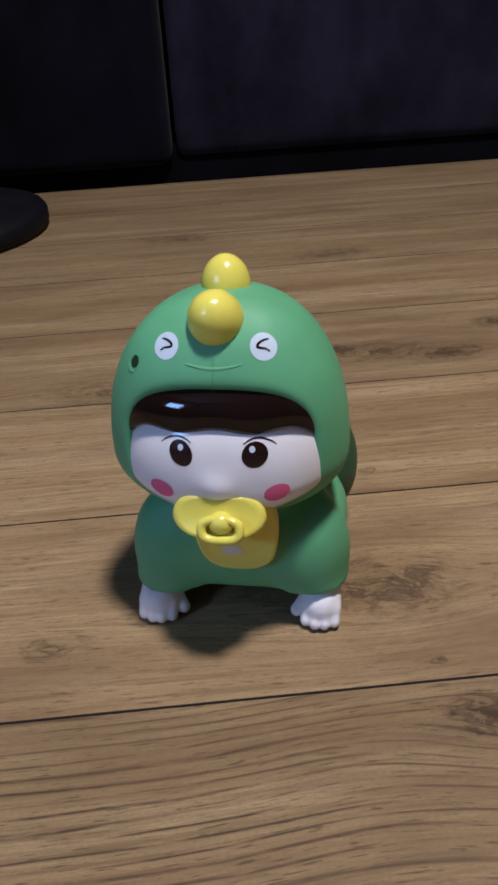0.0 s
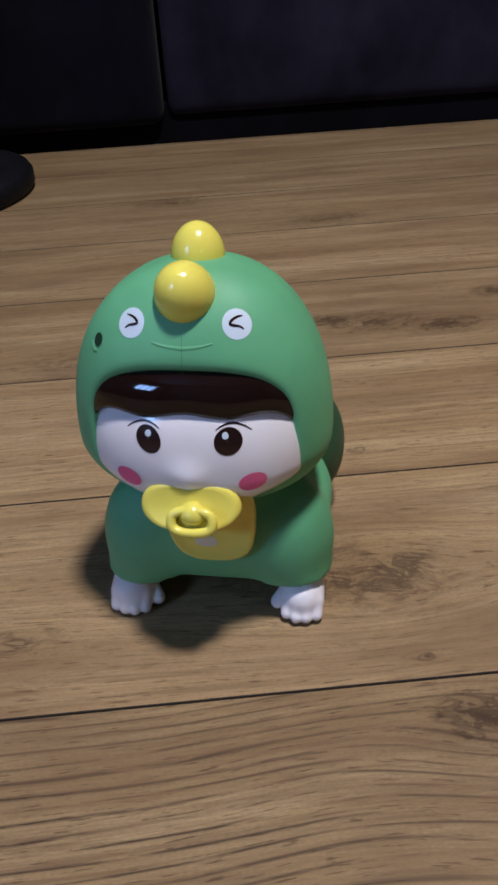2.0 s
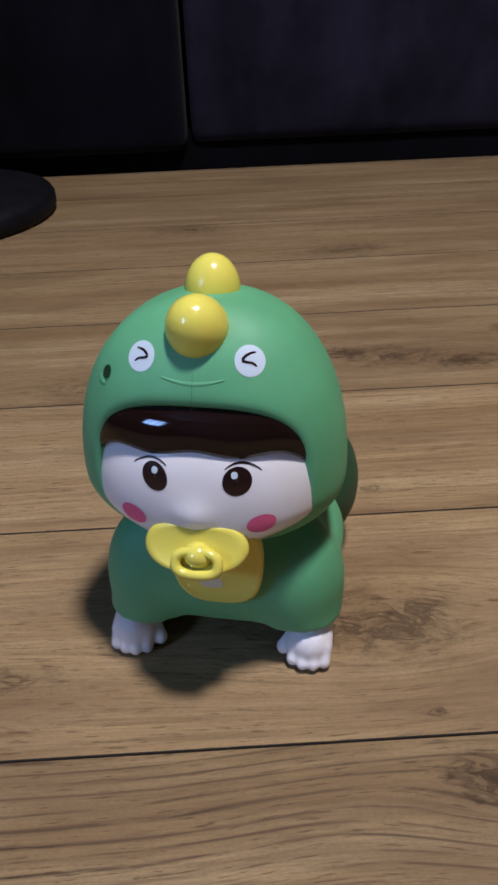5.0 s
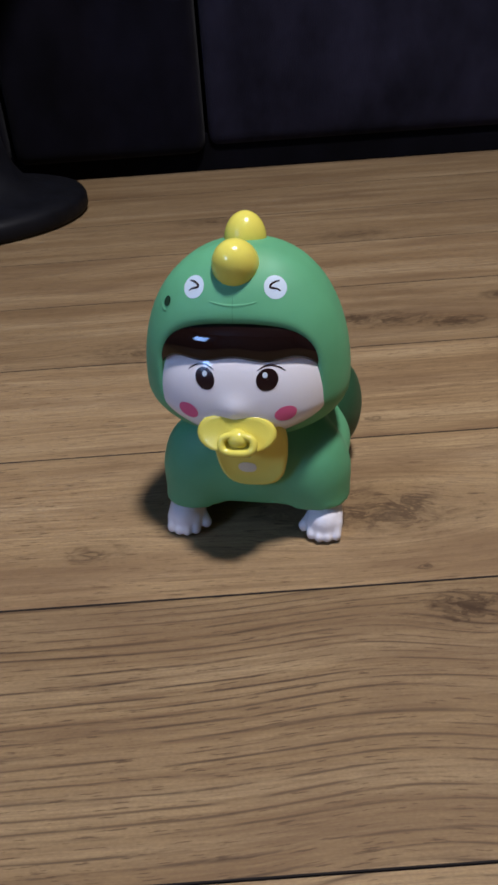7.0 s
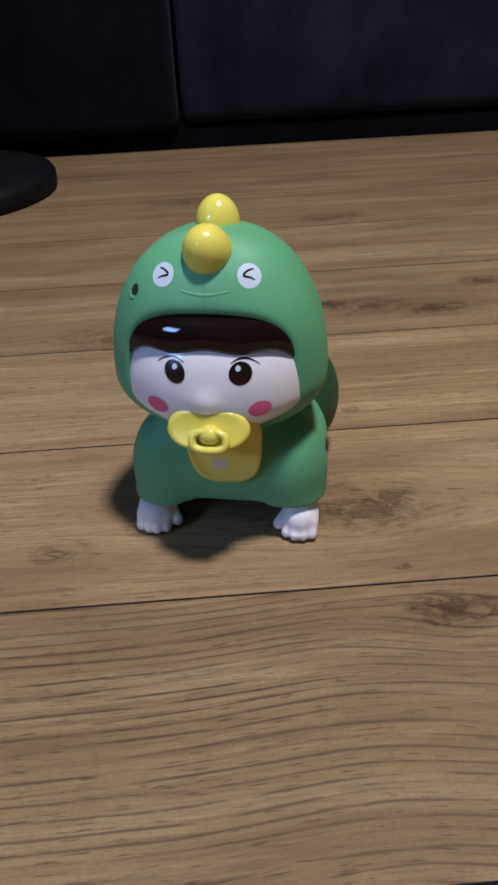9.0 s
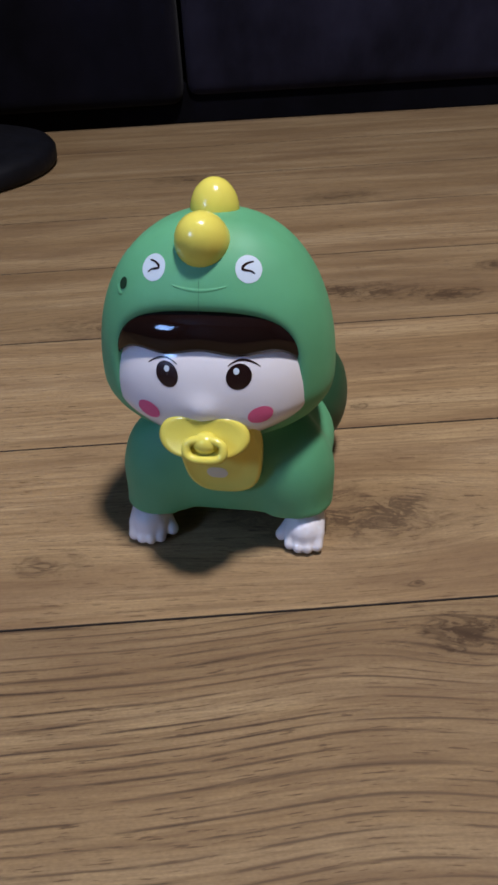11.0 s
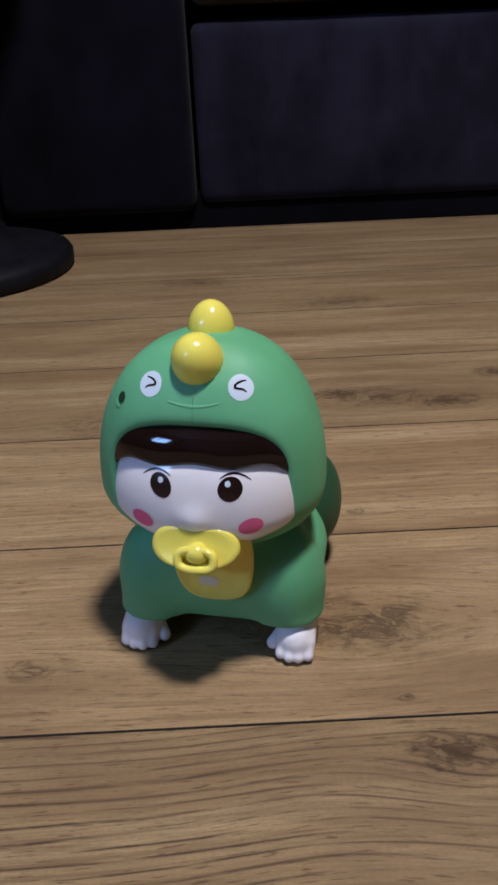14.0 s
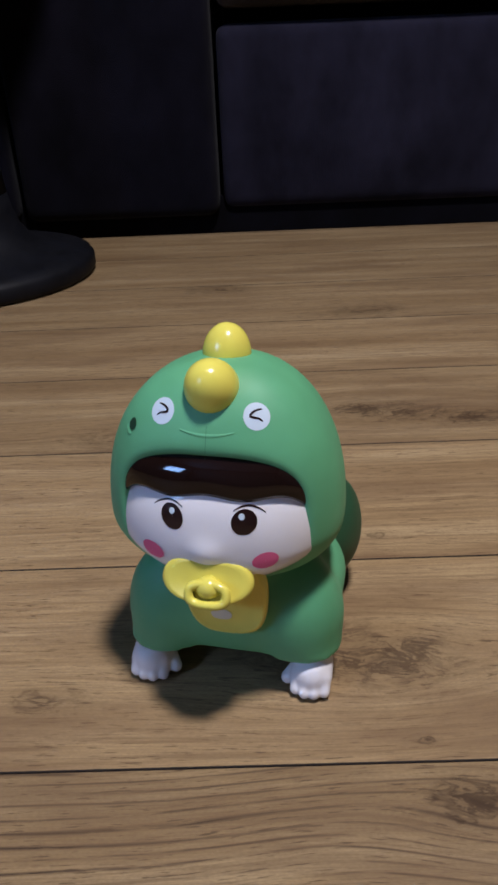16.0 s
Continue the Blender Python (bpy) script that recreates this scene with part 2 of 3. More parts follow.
# ---------------------------------------------------------------- mesh helpers
def from_data(name, verts, faces, mats, index=None, smooth=True):
    me = bpy.data.meshes.new(name)
    me.from_pydata([tuple(map(float, v)) for v in verts], [], [tuple(map(int, f)) for f in faces])
    for m in mats:
        me.materials.append(m)
    if index is not None:
        me.polygons.foreach_set("material_index", np.asarray(index, dtype=np.int32))
    if smooth:
        me.polygons.foreach_set("use_smooth", np.ones(len(me.polygons), dtype=bool))
    me.update()
    return me


def part(name, bm, material, parent, label=""):
    me = bpy.data.meshes.new(name)
    bm.normal_update()
    bm.to_mesh(me)
    bm.free()
    me.materials.append(material)
    ob = new(name, me)
    ob.parent = parent
    if label:
        tagged(ob, label)
    return ob


def box_bm(lo, hi, bevel=0.0, seg=3):
    bm = bmesh.new()
    bmesh.ops.create_cube(bm, size=1)
    for v in bm.verts:
        v.co = Vector([lo[i] if v.co[i] < 0 else hi[i] for i in range(3)])
    if bevel:
        bmesh.ops.bevel(bm, geom=bm.edges[:], offset=bevel, segments=seg, affect="EDGES", profile=0.6)
        for f in bm.faces:
            f.smooth = True
    return bm


def revolve_bm(profile, segments=64):
    """A turned solid from (radius, height) pairs, from the bottom to the top."""
    bm = bmesh.new()
    rings = []
    for r, z in profile:
        rings.append([bm.verts.new((r * math.cos(a), r * math.sin(a), z)) for a in (2 * math.pi * k / segments for k in range(segments))])
    for a, b in zip(rings, rings[1:]):
        for k in range(segments):
            f = bm.faces.new((a[k], a[(k + 1) % segments], b[(k + 1) % segments], b[k]))
            f.smooth = True
    bm.faces.new(list(reversed(rings[0])))
    bm.faces.new(rings[-1])
    return bm


# ---------------------------------------------------------------- room shell
X0, X1, Y0, Y1, H = -2.2, 2.3, -2.6, 2.32, 2.42


def wall(name, pieces, label):
    bm = bmesh.new()
    for lo, hi in pieces:
        b = box_bm(lo, hi)
        tmp = bpy.data.meshes.new("tmp")
        b.to_mesh(tmp)
        b.free()
        bm.from_mesh(tmp)
        bpy.data.meshes.remove(tmp)
    me = bpy.data.meshes.new(name)
    bm.to_mesh(me)
    bm.free()
    me.materials.append(PAINT)
    return tagged(new(name, me), label, "wall", kind="structure")


WY0, WY1, WZ0, WZ1 = -2.10, -1.34, 1.12, 1.88
wall("wall_north", [((X0 - 0.2, Y1, -0.1), (X1 + 0.2, Y1 + 0.2, H + 0.1))], "plain painted wall behind the sofa")
wall("wall_south", [((X0 - 0.2, Y0 - 0.2, -0.1), (X1 + 0.2, Y0, H + 0.1))], "plain painted wall closing the room")
wall("wall_east", [((X1, Y0, -0.1), (X1 + 0.2, Y1, H + 0.1))], "plain painted wall beside the sofa")
wall("wall_west", [((X0 - 0.2, Y0, -0.1), (X0, WY0, H + 0.1)), ((X0 - 0.2, WY1, -0.1), (X0, Y1, H + 0.1)),
                   ((X0 - 0.2, WY0, -0.1), (X0, WY1, WZ0)), ((X0 - 0.2, WY0, WZ1), (X0, WY1, H + 0.1))],
     "plain painted wall with a window opening")
ceil = new("ceiling", bpy.data.meshes.new("ceiling"))
b = box_bm((X0, Y0, H), (X1, Y1, H + 0.1))
b.to_mesh(ceil.data)
b.free()
ceil.data.materials.append(CEIL)
tagged(ceil, "plain white painted ceiling of the room", "ceiling", kind="structure")

win = tagged(new("window_1"), "white framed window with three narrow panes", "window", kind="structure")
for lo, hi in (((X0 - 0.09, WY0, WZ0), (X0 - 0.03, WY1, WZ0 + 0.05)), ((X0 - 0.09, WY0, WZ1 - 0.05), (X0 - 0.03, WY1, WZ1)),
               ((X0 - 0.09, WY0, WZ0 + 0.05), (X0 - 0.03, WY0 + 0.05, WZ1 - 0.05)), ((X0 - 0.09, WY1 - 0.05, WZ0 + 0.05), (X0 - 0.03, WY1, WZ1 - 0.05)),
               ((X0 - 0.085, -1.86, WZ0 + 0.05), (X0 - 0.035, -1.81, WZ1 - 0.05)), ((X0 - 0.085, -1.60, WZ0 + 0.05), (X0 - 0.035, -1.55, WZ1 - 0.05))):
    part("window_frame", box_bm(lo, hi, 0.004, 2), FRAME, win)

# ---------------------------------------------------------------- sofa against the wall
SY = 1.292
sofa = tagged(new("sofa"), "dark navy fabric recliner sofa standing on the wooden floor", "sofa")
part("plinth", box_bm((-1.30, SY + 0.050, 0.0), (1.75, SY + 0.80, 0.075), 0.004), SHADED_PLINTH, sofa, "recessed underside of the sofa, its shade put into the near-black colour")


def cushion_bm(lo, hi, bevel, bulge, lean=0.0):
    """A padded slab: bevelled, gridded, its front face swelling outwards and drawn in towards the bottom by lean."""
    bm = box_bm(lo, hi, bevel, 4)
    bmesh.ops.subdivide_edges(bm, edges=[e for e in bm.edges if e.calc_length() > 0.08], cuts=7, use_grid_fill=True)
    cx, cz = (lo[0] + hi[0]) / 2, (lo[2] + hi[2]) / 2
    for v in bm.verts:
        u = (v.co.x - cx) / (hi[0] - lo[0]) * 2
        w = (v.co.z - cz) / (hi[2] - lo[2]) * 2
        k = max(0.0, 1 - u ** 4) * max(0.0, 1 - w ** 4)
        t = (hi[1] - v.co.y) / (hi[1] - lo[1])
        v.co.y -= bulge * k * t
        v.co.y += lean * t * max(0.0, (1 - w) / 2) ** 1.8
        v.co.y += 0.0025 * noise.noise(v.co * 6) * k
    for f in bm.faces:
        f.smooth = True
    return bm


part("footrest", cushion_bm((-0.022, SY + 0.004, 0.052), (0.72, SY + 0.12, 0.380), 0.026, 0.006, 0.030), SOFA, sofa, "navy padded footrest panel below the seat")
part("footrest", cushion_bm((0.732, SY + 0.004, 0.052), (1.42, SY + 0.12, 0.380), 0.026, 0.006, 0.030), SOFA, sofa, "navy padded footrest panel below the seat")
part("seat_cushion", cushion_bm((-0.020, SY - 0.02, 0.405), (0.72, SY + 0.62, 0.52), 0.03, 0.012), WARM_LIT_SEAT, sofa, "padded seat cushion with warm light put into its brownish grey colour")
part("seat_cushion", cushion_bm((0.732, SY - 0.02, 0.405), (1.42, SY + 0.62, 0.52), 0.03, 0.012), WARM_LIT_SEAT, sofa, "padded seat cushion with warm light put into its brownish grey colour")
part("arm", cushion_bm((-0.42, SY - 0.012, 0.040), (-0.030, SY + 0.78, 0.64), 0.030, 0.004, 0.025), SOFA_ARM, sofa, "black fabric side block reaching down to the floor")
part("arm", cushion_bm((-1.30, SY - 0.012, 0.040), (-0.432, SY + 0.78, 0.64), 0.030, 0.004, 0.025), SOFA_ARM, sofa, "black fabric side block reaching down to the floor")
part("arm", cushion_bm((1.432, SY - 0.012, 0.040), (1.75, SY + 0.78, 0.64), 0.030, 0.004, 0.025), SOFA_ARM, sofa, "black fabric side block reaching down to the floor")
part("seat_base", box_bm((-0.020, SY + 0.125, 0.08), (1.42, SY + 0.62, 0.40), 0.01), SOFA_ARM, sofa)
part("backrest", cushion_bm((-0.020, SY + 0.60, 0.46), (1.42, SY + 0.80, 0.92), 0.05, 0.03), SOFA, sofa, "navy padded backrest")

# ---------------------------------------------------------------- round pedestal at the side
table = tagged(new("pedestal_table"), "black round pedestal table with a flared disc foot", "table")
table.location = (-0.466, 1.070, 0)
part("foot", revolve_bm([(0.204, 0.0), (0.216, 0.003), (0.220, 0.010), (0.220, 0.026), (0.215, 0.034), (0.198, 0.039), (0.165, 0.044), (0.136, 0.052),
                         (0.114, 0.066), (0.100, 0.086), (0.091, 0.112), (0.086, 0.140)]), STAND, table, "black disc foot with a flared top")
part("column", revolve_bm([(0.086, 0.140), (0.081, 0.19), (0.078, 0.30), (0.077, 0.58), (0.085, 0.64), (0.11, 0.69)], 48), STAND, table)
part("tabletop", revolve_bm([(0.245, 0.69), (0.25, 0.694), (0.25, 0.712), (0.245, 0.716)]), STAND, table)


# ---------------------------------------------------------------- doll
def surface_nets(field, lo, hi, step):
    """The zero surface of a field(x, y, z) of arrays, as vertices and quads."""
    ax = [np.arange(lo[i], hi[i] + step, step) for i in range(3)]
    g = np.stack(np.meshgrid(*ax, indexing="ij"), -1)
    s = field(g[..., 0], g[..., 1], g[..., 2])
    n = [len(a) - 1 for a in ax]
    inside = s < 0
    corner = [(i, j, k) for i in (0, 1) for j in (0, 1) for k in (0, 1)]
    cut = lambda a, c: a[c[0]:c[0] + n[0], c[1]:c[1] + n[1], c[2]:c[2] + n[2]]
    total, count = np.zeros((*n, 3)), np.zeros(n)
    for a in corner:
        for d in range(3):
            if a[d]:
                continue
            b2 = tuple(1 if q == d else a[q] for q in range(3))
            sa, sb = cut(s, a), cut(s, b2)
            hit = (sa < 0) != (sb < 0)
            f = np.where(hit, sa / np.where(hit, sa - sb, 1), 0)[..., None]
            p = cut(g, a) * (1 - f) + cut(g, b2) * f
            total += np.where(hit[..., None], p, 0)
            count += hit
    has = count > 0
    idx = -np.ones(n, dtype=int)
    idx[has] = np.arange(has.sum())
    verts = total[has] / count[has][:, None]
    faces = []
    for d in range(3):
        u, w = (d + 1) % 3, (d + 2) % 3
        a = np.take(inside, range(0, n[d]), d)
        b2 = np.take(inside, range(1, n[d] + 1), d)
        for p in np.argwhere(a != b2):
            if p[u] == 0 or p[w] == 0 or p[u] >= n[u] or p[w] >= n[w]:
                continue
            q = []
            for du, dw in ((-1, -1), (0, -1), (0, 0), (-1, 0)):
                c = p.copy()
                c[u] += du
                c[w] += dw
                q.append(idx[tuple(c)])
            if min(q) < 0:
                continue
            faces.append(q if a[tuple(p)] else q[::-1])
    return verts, faces


def smin(a, b2, k):
    h = np.clip(0.5 + 0.5 * (b2 - a) / k, 0, 1)
    return b2 * (1 - h) + a * h - k * h * (1 - h)


def ellipsoid(x, y, z, c, r):
    k0 = np.sqrt(((x - c[0]) / r[0]) ** 2 + ((y - c[1]) / r[1]) ** 2 + ((z - c[2]) / r[2]) ** 2)
    k1 = np.sqrt(((x - c[0]) / r[0] ** 2) ** 2 + ((y - c[1]) / r[1] ** 2) ** 2 + ((z - c[2]) / r[2] ** 2) ** 2)
    return k0 * (k0 - 1) / np.maximum(k1, 1e-9)


def capsule(x, y, z, a, b2, ra, rb):
    a, b2 = np.array(a), np.array(b2)
    d = b2 - a
    t = np.clip(((x - a[0]) * d[0] + (y - a[1]) * d[1] + (z - a[2]) * d[2]) / (d @ d), 0, 1)
    return np.sqrt((x - a[0] - t * d[0]) ** 2 + (y - a[1] - t * d[1]) ** 2 + (z - a[2] - t * d[2]) ** 2) - (ra + (rb - ra) * t)


class Shell:
    """An egg-shaped surface with its own radii to the front, back, top and bottom."""

    def __init__(self, centre, side, front, back, up, down, full=2.0, left=None, tuck=0.0):
        self.left, self.tuck = left or side, tuck
        self.c, self.side, self.front, self.back, self.up, self.down = np.array(centre), side, front, back, up, down
        self.e = full

    def radii(self, d):
        side = self.side if d[0] > 0 else self.left
        if d[2] < 0 and self.tuck:
            side *= 1 - self.tuck * d[2] ** 2 / (d[0] ** 2 + d[1] ** 2 + d[2] ** 2)
        return np.array((side, self.front if d[1] < 0 else self.back, self.up if d[2] > 0 else self.down))

    def level(self, u):
        return (np.abs(u) ** self.e).sum() ** (1 / self.e)

    def normal(self, p):
        d = p - self.c
        r = self.radii(d)
        n = np.sign(d) * np.abs(d / r) ** (self.e - 1) / r
        return n / np.linalg.norm(n)

    def onto(self, p, grow=0.0):
        d = p - self.c
        p = self.c + d / self.level(d / self.radii(d))
        return p + self.normal(p) * grow

    def front_at(self, x, z):
        r = self.radii(np.array((x, -1, z - self.c[2])))
        q = max(0.0, 1 - abs(x / r[0]) ** self.e - abs((z - self.c[2]) / r[2]) ** self.e)
        return np.array((x, self.c[1] - r[1] * q ** (1 / self.e), z))

    def way(self, th, ph, scale=1.0):
        d = np.array((math.sin(th) * math.cos(ph), -math.cos(th), math.sin(th) * math.sin(ph)))
        return self.c + d / self.level(d) * self.radii(d) * scale

    def chart(self, x, z):
        """A map from the plane that touches the front at x, z onto the surface."""
        p = self.front_at(x, z)
        n = self.normal(p)
        right = np.cross(n, (0, 0, 1.0))
        right = -right / np.linalg.norm(right)
        right = right if right[0] > 0 else -right
        up = np.cross(right, n)
        up = up if up[2] > 0 else -up
        return lambda u, w, grow=0.0: self.onto(p + right * u + up * w, grow)


HEAD = Shell((0.0, 0.1087, 0.1174), 0.0674, 0.0450, 0.0790, 0.0905, 0.0400, 2.2, 0.0698, 0.16)
FACE = Shell((0.0, 0.1087, 0.1140), 0.0625, 0.0500, 0.05, 0.0540, 0.0366, 2.28, None, 1.1)


class Solid:
    """Collects the pieces of one mesh with several materials."""

    def __init__(self, mats):
        self.v, self.f, self.i, self.mats = [], [], [], mats

    def add(self, verts, faces, mat):
        o = len(self.v)
        self.v += [tuple(p) for p in verts]
        self.f += [tuple(q + o for q in f) for f in faces]
        self.i += [self.mats.index(mat)] * len(faces)

    def grid(self, rows, mat, closed=False, flip=False):
        w = len(rows[0])
        faces = []
        for r in range(len(rows) - 1):
            for k in range(w if closed else w - 1):
                q = (r * w + k, r * w + (k + 1) % w, (r + 1) * w + (k + 1) % w, (r + 1) * w + k)
                faces.append(q[::-1] if flip else q)
        self.add([p for r in rows for p in r], faces, mat)

    def print_disc(self, chart, u, w, ru, rw, tilt, mat, grow=0.0004, n=28):
        """A printed oval that follows the surface."""
        ct, st = math.cos(radians(tilt)), math.sin(radians(tilt))
        rows = []
        for s in (0.02, 0.4, 0.75, 1.0):
            rows.append([chart(u + s * (ru * math.cos(a) * ct - rw * math.sin(a) * st), w + s * (ru * math.cos(a) * st + rw * math.sin(a) * ct), grow)
                         for a in (2 * math.pi * k / n for k in range(n))])
        self.grid(rows, mat, True)

    def stroke(self, chart, pts, width, mat, grow=0.0006, depth=0.0, taper=0.65):
        """A drawn line over the surface, tapered at its ends; with depth it stands proud."""
        rows = []
        m = len(pts)
        for k, (x, z) in enumerate(pts):
            x0, z0 = pts[max(0, k - 1)]
            x1, z1 = pts[min(m - 1, k + 1)]
            d = math.hypot(x1 - x0, z1 - z0) or 1
            nx, nz = -(z1 - z0) / d, (x1 - x0) / d
            w = width * (1 - taper + taper * math.sin(math.pi * (k + 0.5) / m)) / 2
            rows.append([chart(x + nx * w * s, z + nz * w * s, grow + depth * (1 - s * s)) for s in (-1, -0.5, 0, 0.5, 1)])
        self.grid(rows, mat)


def arc_points(f, a, b2, n=14):
    return [f(a + (b2 - a) * k / (n - 1)) for k in range(n)]


def blob(x0, c, r, nu=28, nv=16):
    """An egg: rows of a closed grid, tall axis given by the frame x0."""
    rows = []
    for j in range(nv + 1):
        th = math.pi * j / nv
        rr = max(math.sin(th), 1e-3)
        rows.append([c + x0 @ np.array((r[0] * rr * math.cos(a), r[1] * rr * math.sin(a), r[2] * math.cos(th)))
                     for a in (2 * math.pi * k / nu for k in range(nu))])
    return rows


def build_doll():
    s = Solid([GREEN, SHADE_SEAM_GREEN, WHITE, HAIR, YELLOW, BIB, MARK_WHITE, MARK_DARK, PINK, HOLLOW, GREY_PRINT])

    # hood: rings from the rim of its opening round to the back
    nphi = 120
    oz, ow, up, down = 0.128, 0.0530, 0.0430, 0.0415

    def rim(phi):
        c, q = math.cos(phi), math.sin(phi)
        e = 2.7 if q > 0 else 2.3
        h = up if q > 0 else down
        side = ow if q > 0 else ow - 0.0030 * q * q
        k = (abs(c / side) ** e + abs(q / h) ** e) ** (-1 / e)
        return k * c, oz + k * q

    rim_par = []
    for k in range(nphi):
        x, z = rim(2 * math.pi * k / nphi)
        r = HEAD.radii(np.array((x, -1, z - HEAD.c[2])))
        u, w = x / r[0], (z - HEAD.c[2]) / r[2]
        v = 1 - abs(u) ** HEAD.e - abs(w) ** HEAD.e
        v = v ** (1 / HEAD.e) if v > 0.02 else 0.17 - 0.9 * (0.02 - v)
        rim_par.append((math.atan2(math.hypot(u, w), v), math.atan2(w, u)))
    rows = []
    for sc, dth in ((0.86, 0.03), (0.945, -0.002), (0.968, -0.006), (0.984, 0.000), (0.995, 0.018)):
        rows.append([HEAD.way(th + dth, ph, sc) for th, ph in rim_par])
    for j in range(48):
        f = j / 47
        rows.append([HEAD.way(th + 0.05 + (math.pi - 0.052 - th) * f, ph) for th, ph in rim_par])
    s.grid(rows, GREEN, True)

    # face, with a low nose
    def nosed(p):
        q = (p[0] / 0.0095) ** 2 + ((p[2] - 0.1165) / 0.0080) ** 2
        return p + np.array((0, -0.0030 * math.exp(-q), 0)) if p[1] < FACE.c[1] else p

    rows = []
    for j in range(52):
        th = 0.002 + (math.pi * 0.60) * j / 51
        rows.append([nosed(FACE.way(th, 2 * math.pi * k / 64)) for k in range(64)])
    s.grid(rows, WHITE, True)

    # fringe
    rows = []
    nx = 72
    for k in range(nx + 1):
        x = -0.0562 + 0.1124 * k / nx
        low = 0.1468 + 0.0013 * math.cos(2 * math.pi * x / 0.040) - 0.0135 * (abs(x) / 0.0562) ** 6
        top = 0.179 - 0.022 * (abs(x) / 0.0562) ** 4
        col = []
        for j in range(15):
            z = low + (top - low) * j / 14
            p = HEAD.front_at(x, z)
            n = HEAD.normal(p)
            u = j / 14
            col.append(p + n * (0.0008 + 0.003 * u - 0.022 * u ** 3 - 0.0006 * max(0.0, 1 - j / 2) ** 2 - 0.0042 * (abs(x) / 0.0562) ** 5))
        rows.append([col[0] + np.array((0, 0.012, 0.001)), *col])
    s.grid(rows, HAIR, False, True)

    # spikes along the crown
    for al, r, h in ((65.0, 0.0147, 0.0180), (100, 0.0135, 0.0172), (136, 0.0115, 0.0125)):
        a = radians(al)
        d = np.array((0, -math.cos(a), math.sin(a)))
        p = HEAD.c + d * HEAD.radii(d)
        n = HEAD.normal(p)
        fr = np.stack([np.array((1.0, 0, 0)), np.cross(n, (1.0, 0, 0)), n], 1)
        s.grid(blob(fr, p - n * 0.001, (r, r, h)), YELLOW, True, True)

    # prints on the hood: closed eyes, smile, air hole
    for sx in (-1, 1):
        ch = HEAD.chart(0.0252 * sx, 0.1880)
        s.print_disc(ch, 0, 0, 0.0070, 0.0073, 0, MARK_WHITE, 0.0002)
        k = -sx
        v = [(-k * 0.0030, 0.0034), (-k * 0.0010, 0.0032), (k * 0.0014, 0.0024), (k * 0.0032, 0.0010), (k * 0.0034, 0.0000),
             (k * 0.0016, -0.0008), (-k * 0.0008, -0.0014), (-k * 0.0026, -0.0030)]
        s.stroke(ch, v, 0.0014, MARK_DARK, 0.0004)
    ch = HEAD.chart(0.0, 0.1795)
    s.stroke(ch, arc_points(lambda u: (0.0145 * u, -0.0008 + 0.0032 * u * u), -1, 1, 24), 0.0024, GREEN, -0.0001, 0.0004)
    s.stroke(ch, arc_points(lambda u: (0, -0.004 + 0.0085 * u), -1, 1, 10), 0.00018, SHADE_SEAM_GREEN, 0.0002, 0.0, 0.2)
    ch = HEAD.chart(-0.0440, 0.1772)
    s.print_disc(ch, 0, 0, 0.0030, 0.0034, 0, HOLLOW, 0.0003, 18)
    s.stroke(ch, arc_points(lambda a: (0.0044 * math.cos(a) - 0.0006, 0.0046 * math.sin(a) - 0.001), math.pi * 1.05, math.pi * 1.6, 12), 0.0030, GREEN, 0.0000, 0.0004)

    # prints on the face: eyes, lashes, cheeks
    for sx in (-1, 1):
        ch = FACE.chart(0.0208 if sx > 0 else -0.0186, 0.1354)
        s.print_disc(ch, 0, 0, *((0.0062, 0.0076, 32) if sx < 0 else (0.0067, 0.0074, -40)), MARK_DARK, 0.0002)
        s.print_disc(ch, 0.0006 * -sx - 0.0006, 0.0030, 0.0016, 0.0018, 0, MARK_WHITE, 0.0005, 14)
        s.stroke(ch, arc_points(lambda u: (sx * (0.0024 + 0.0088 * u), 0.0090 - 0.0038 * u * u + 0.0008 * max(0, u - 0.5)), -0.9, 1.1, 16), 0.0012, MARK_DARK, 0.0002)
        s.print_disc(FACE.chart(0.0315 * sx, 0.1125), 0, 0, 0.0073, 0.0051, 14 * sx, PINK, 0.0004)

    # body, arms and legs of green vinyl
    def green(x, y, z):
        ax = np.abs(x)
        t = np.clip((z - 0.045) / 0.060, 0, 1)
        wide = 0.0648 * (1 - 0.50 * t * t * (3 - 2 * t))
        x = x - 0.0012
        ax = np.abs(x)
        q = ((ax / wide) ** 3 + (np.abs(y - 0.132) / 0.055) ** 3 + (np.abs(z - 0.058) / 0.050) ** 2.2) ** (1 / 2.6)
        d = (q - 1) * 0.045
        d = smin(d, ellipsoid(x, y, z, (0, 0.180, 0.066), (0.041, 0.062, 0.044)), 0.016)
        d = smin(d, ellipsoid(x, y, z, (0, 0.124, 0.092), (0.045, 0.044, 0.032)), 0.008)
        near = np.where(x < 0, y + 0.0038, y)
        d = smin(d, capsule(ax, near, z, (0.0285, 0.114, 0.069), (0.0464, 0.102, 0.020), 0.0205, 0.0203), 0.014)
        d = smin(d, ellipsoid(ax, near, z, (0.0405, 0.105, 0.048), (0.0250, 0.024, 0.038)), 0.008)
        arch = 0.0262 + 0.0022 * np.clip(1 - (ax / 0.034) ** 4, 0, 1)
        arch = arch - 0.0026 * np.clip((-x - 0.015) / 0.02, 0, 1)
        cut = np.where(y < 0.165, arch, 0.010) - z
        return np.maximum(d, cut)

    gv, gf = surface_nets(green, (-0.085, 0.055, 0.000), (0.085, 0.27, 0.135), 0.0021)
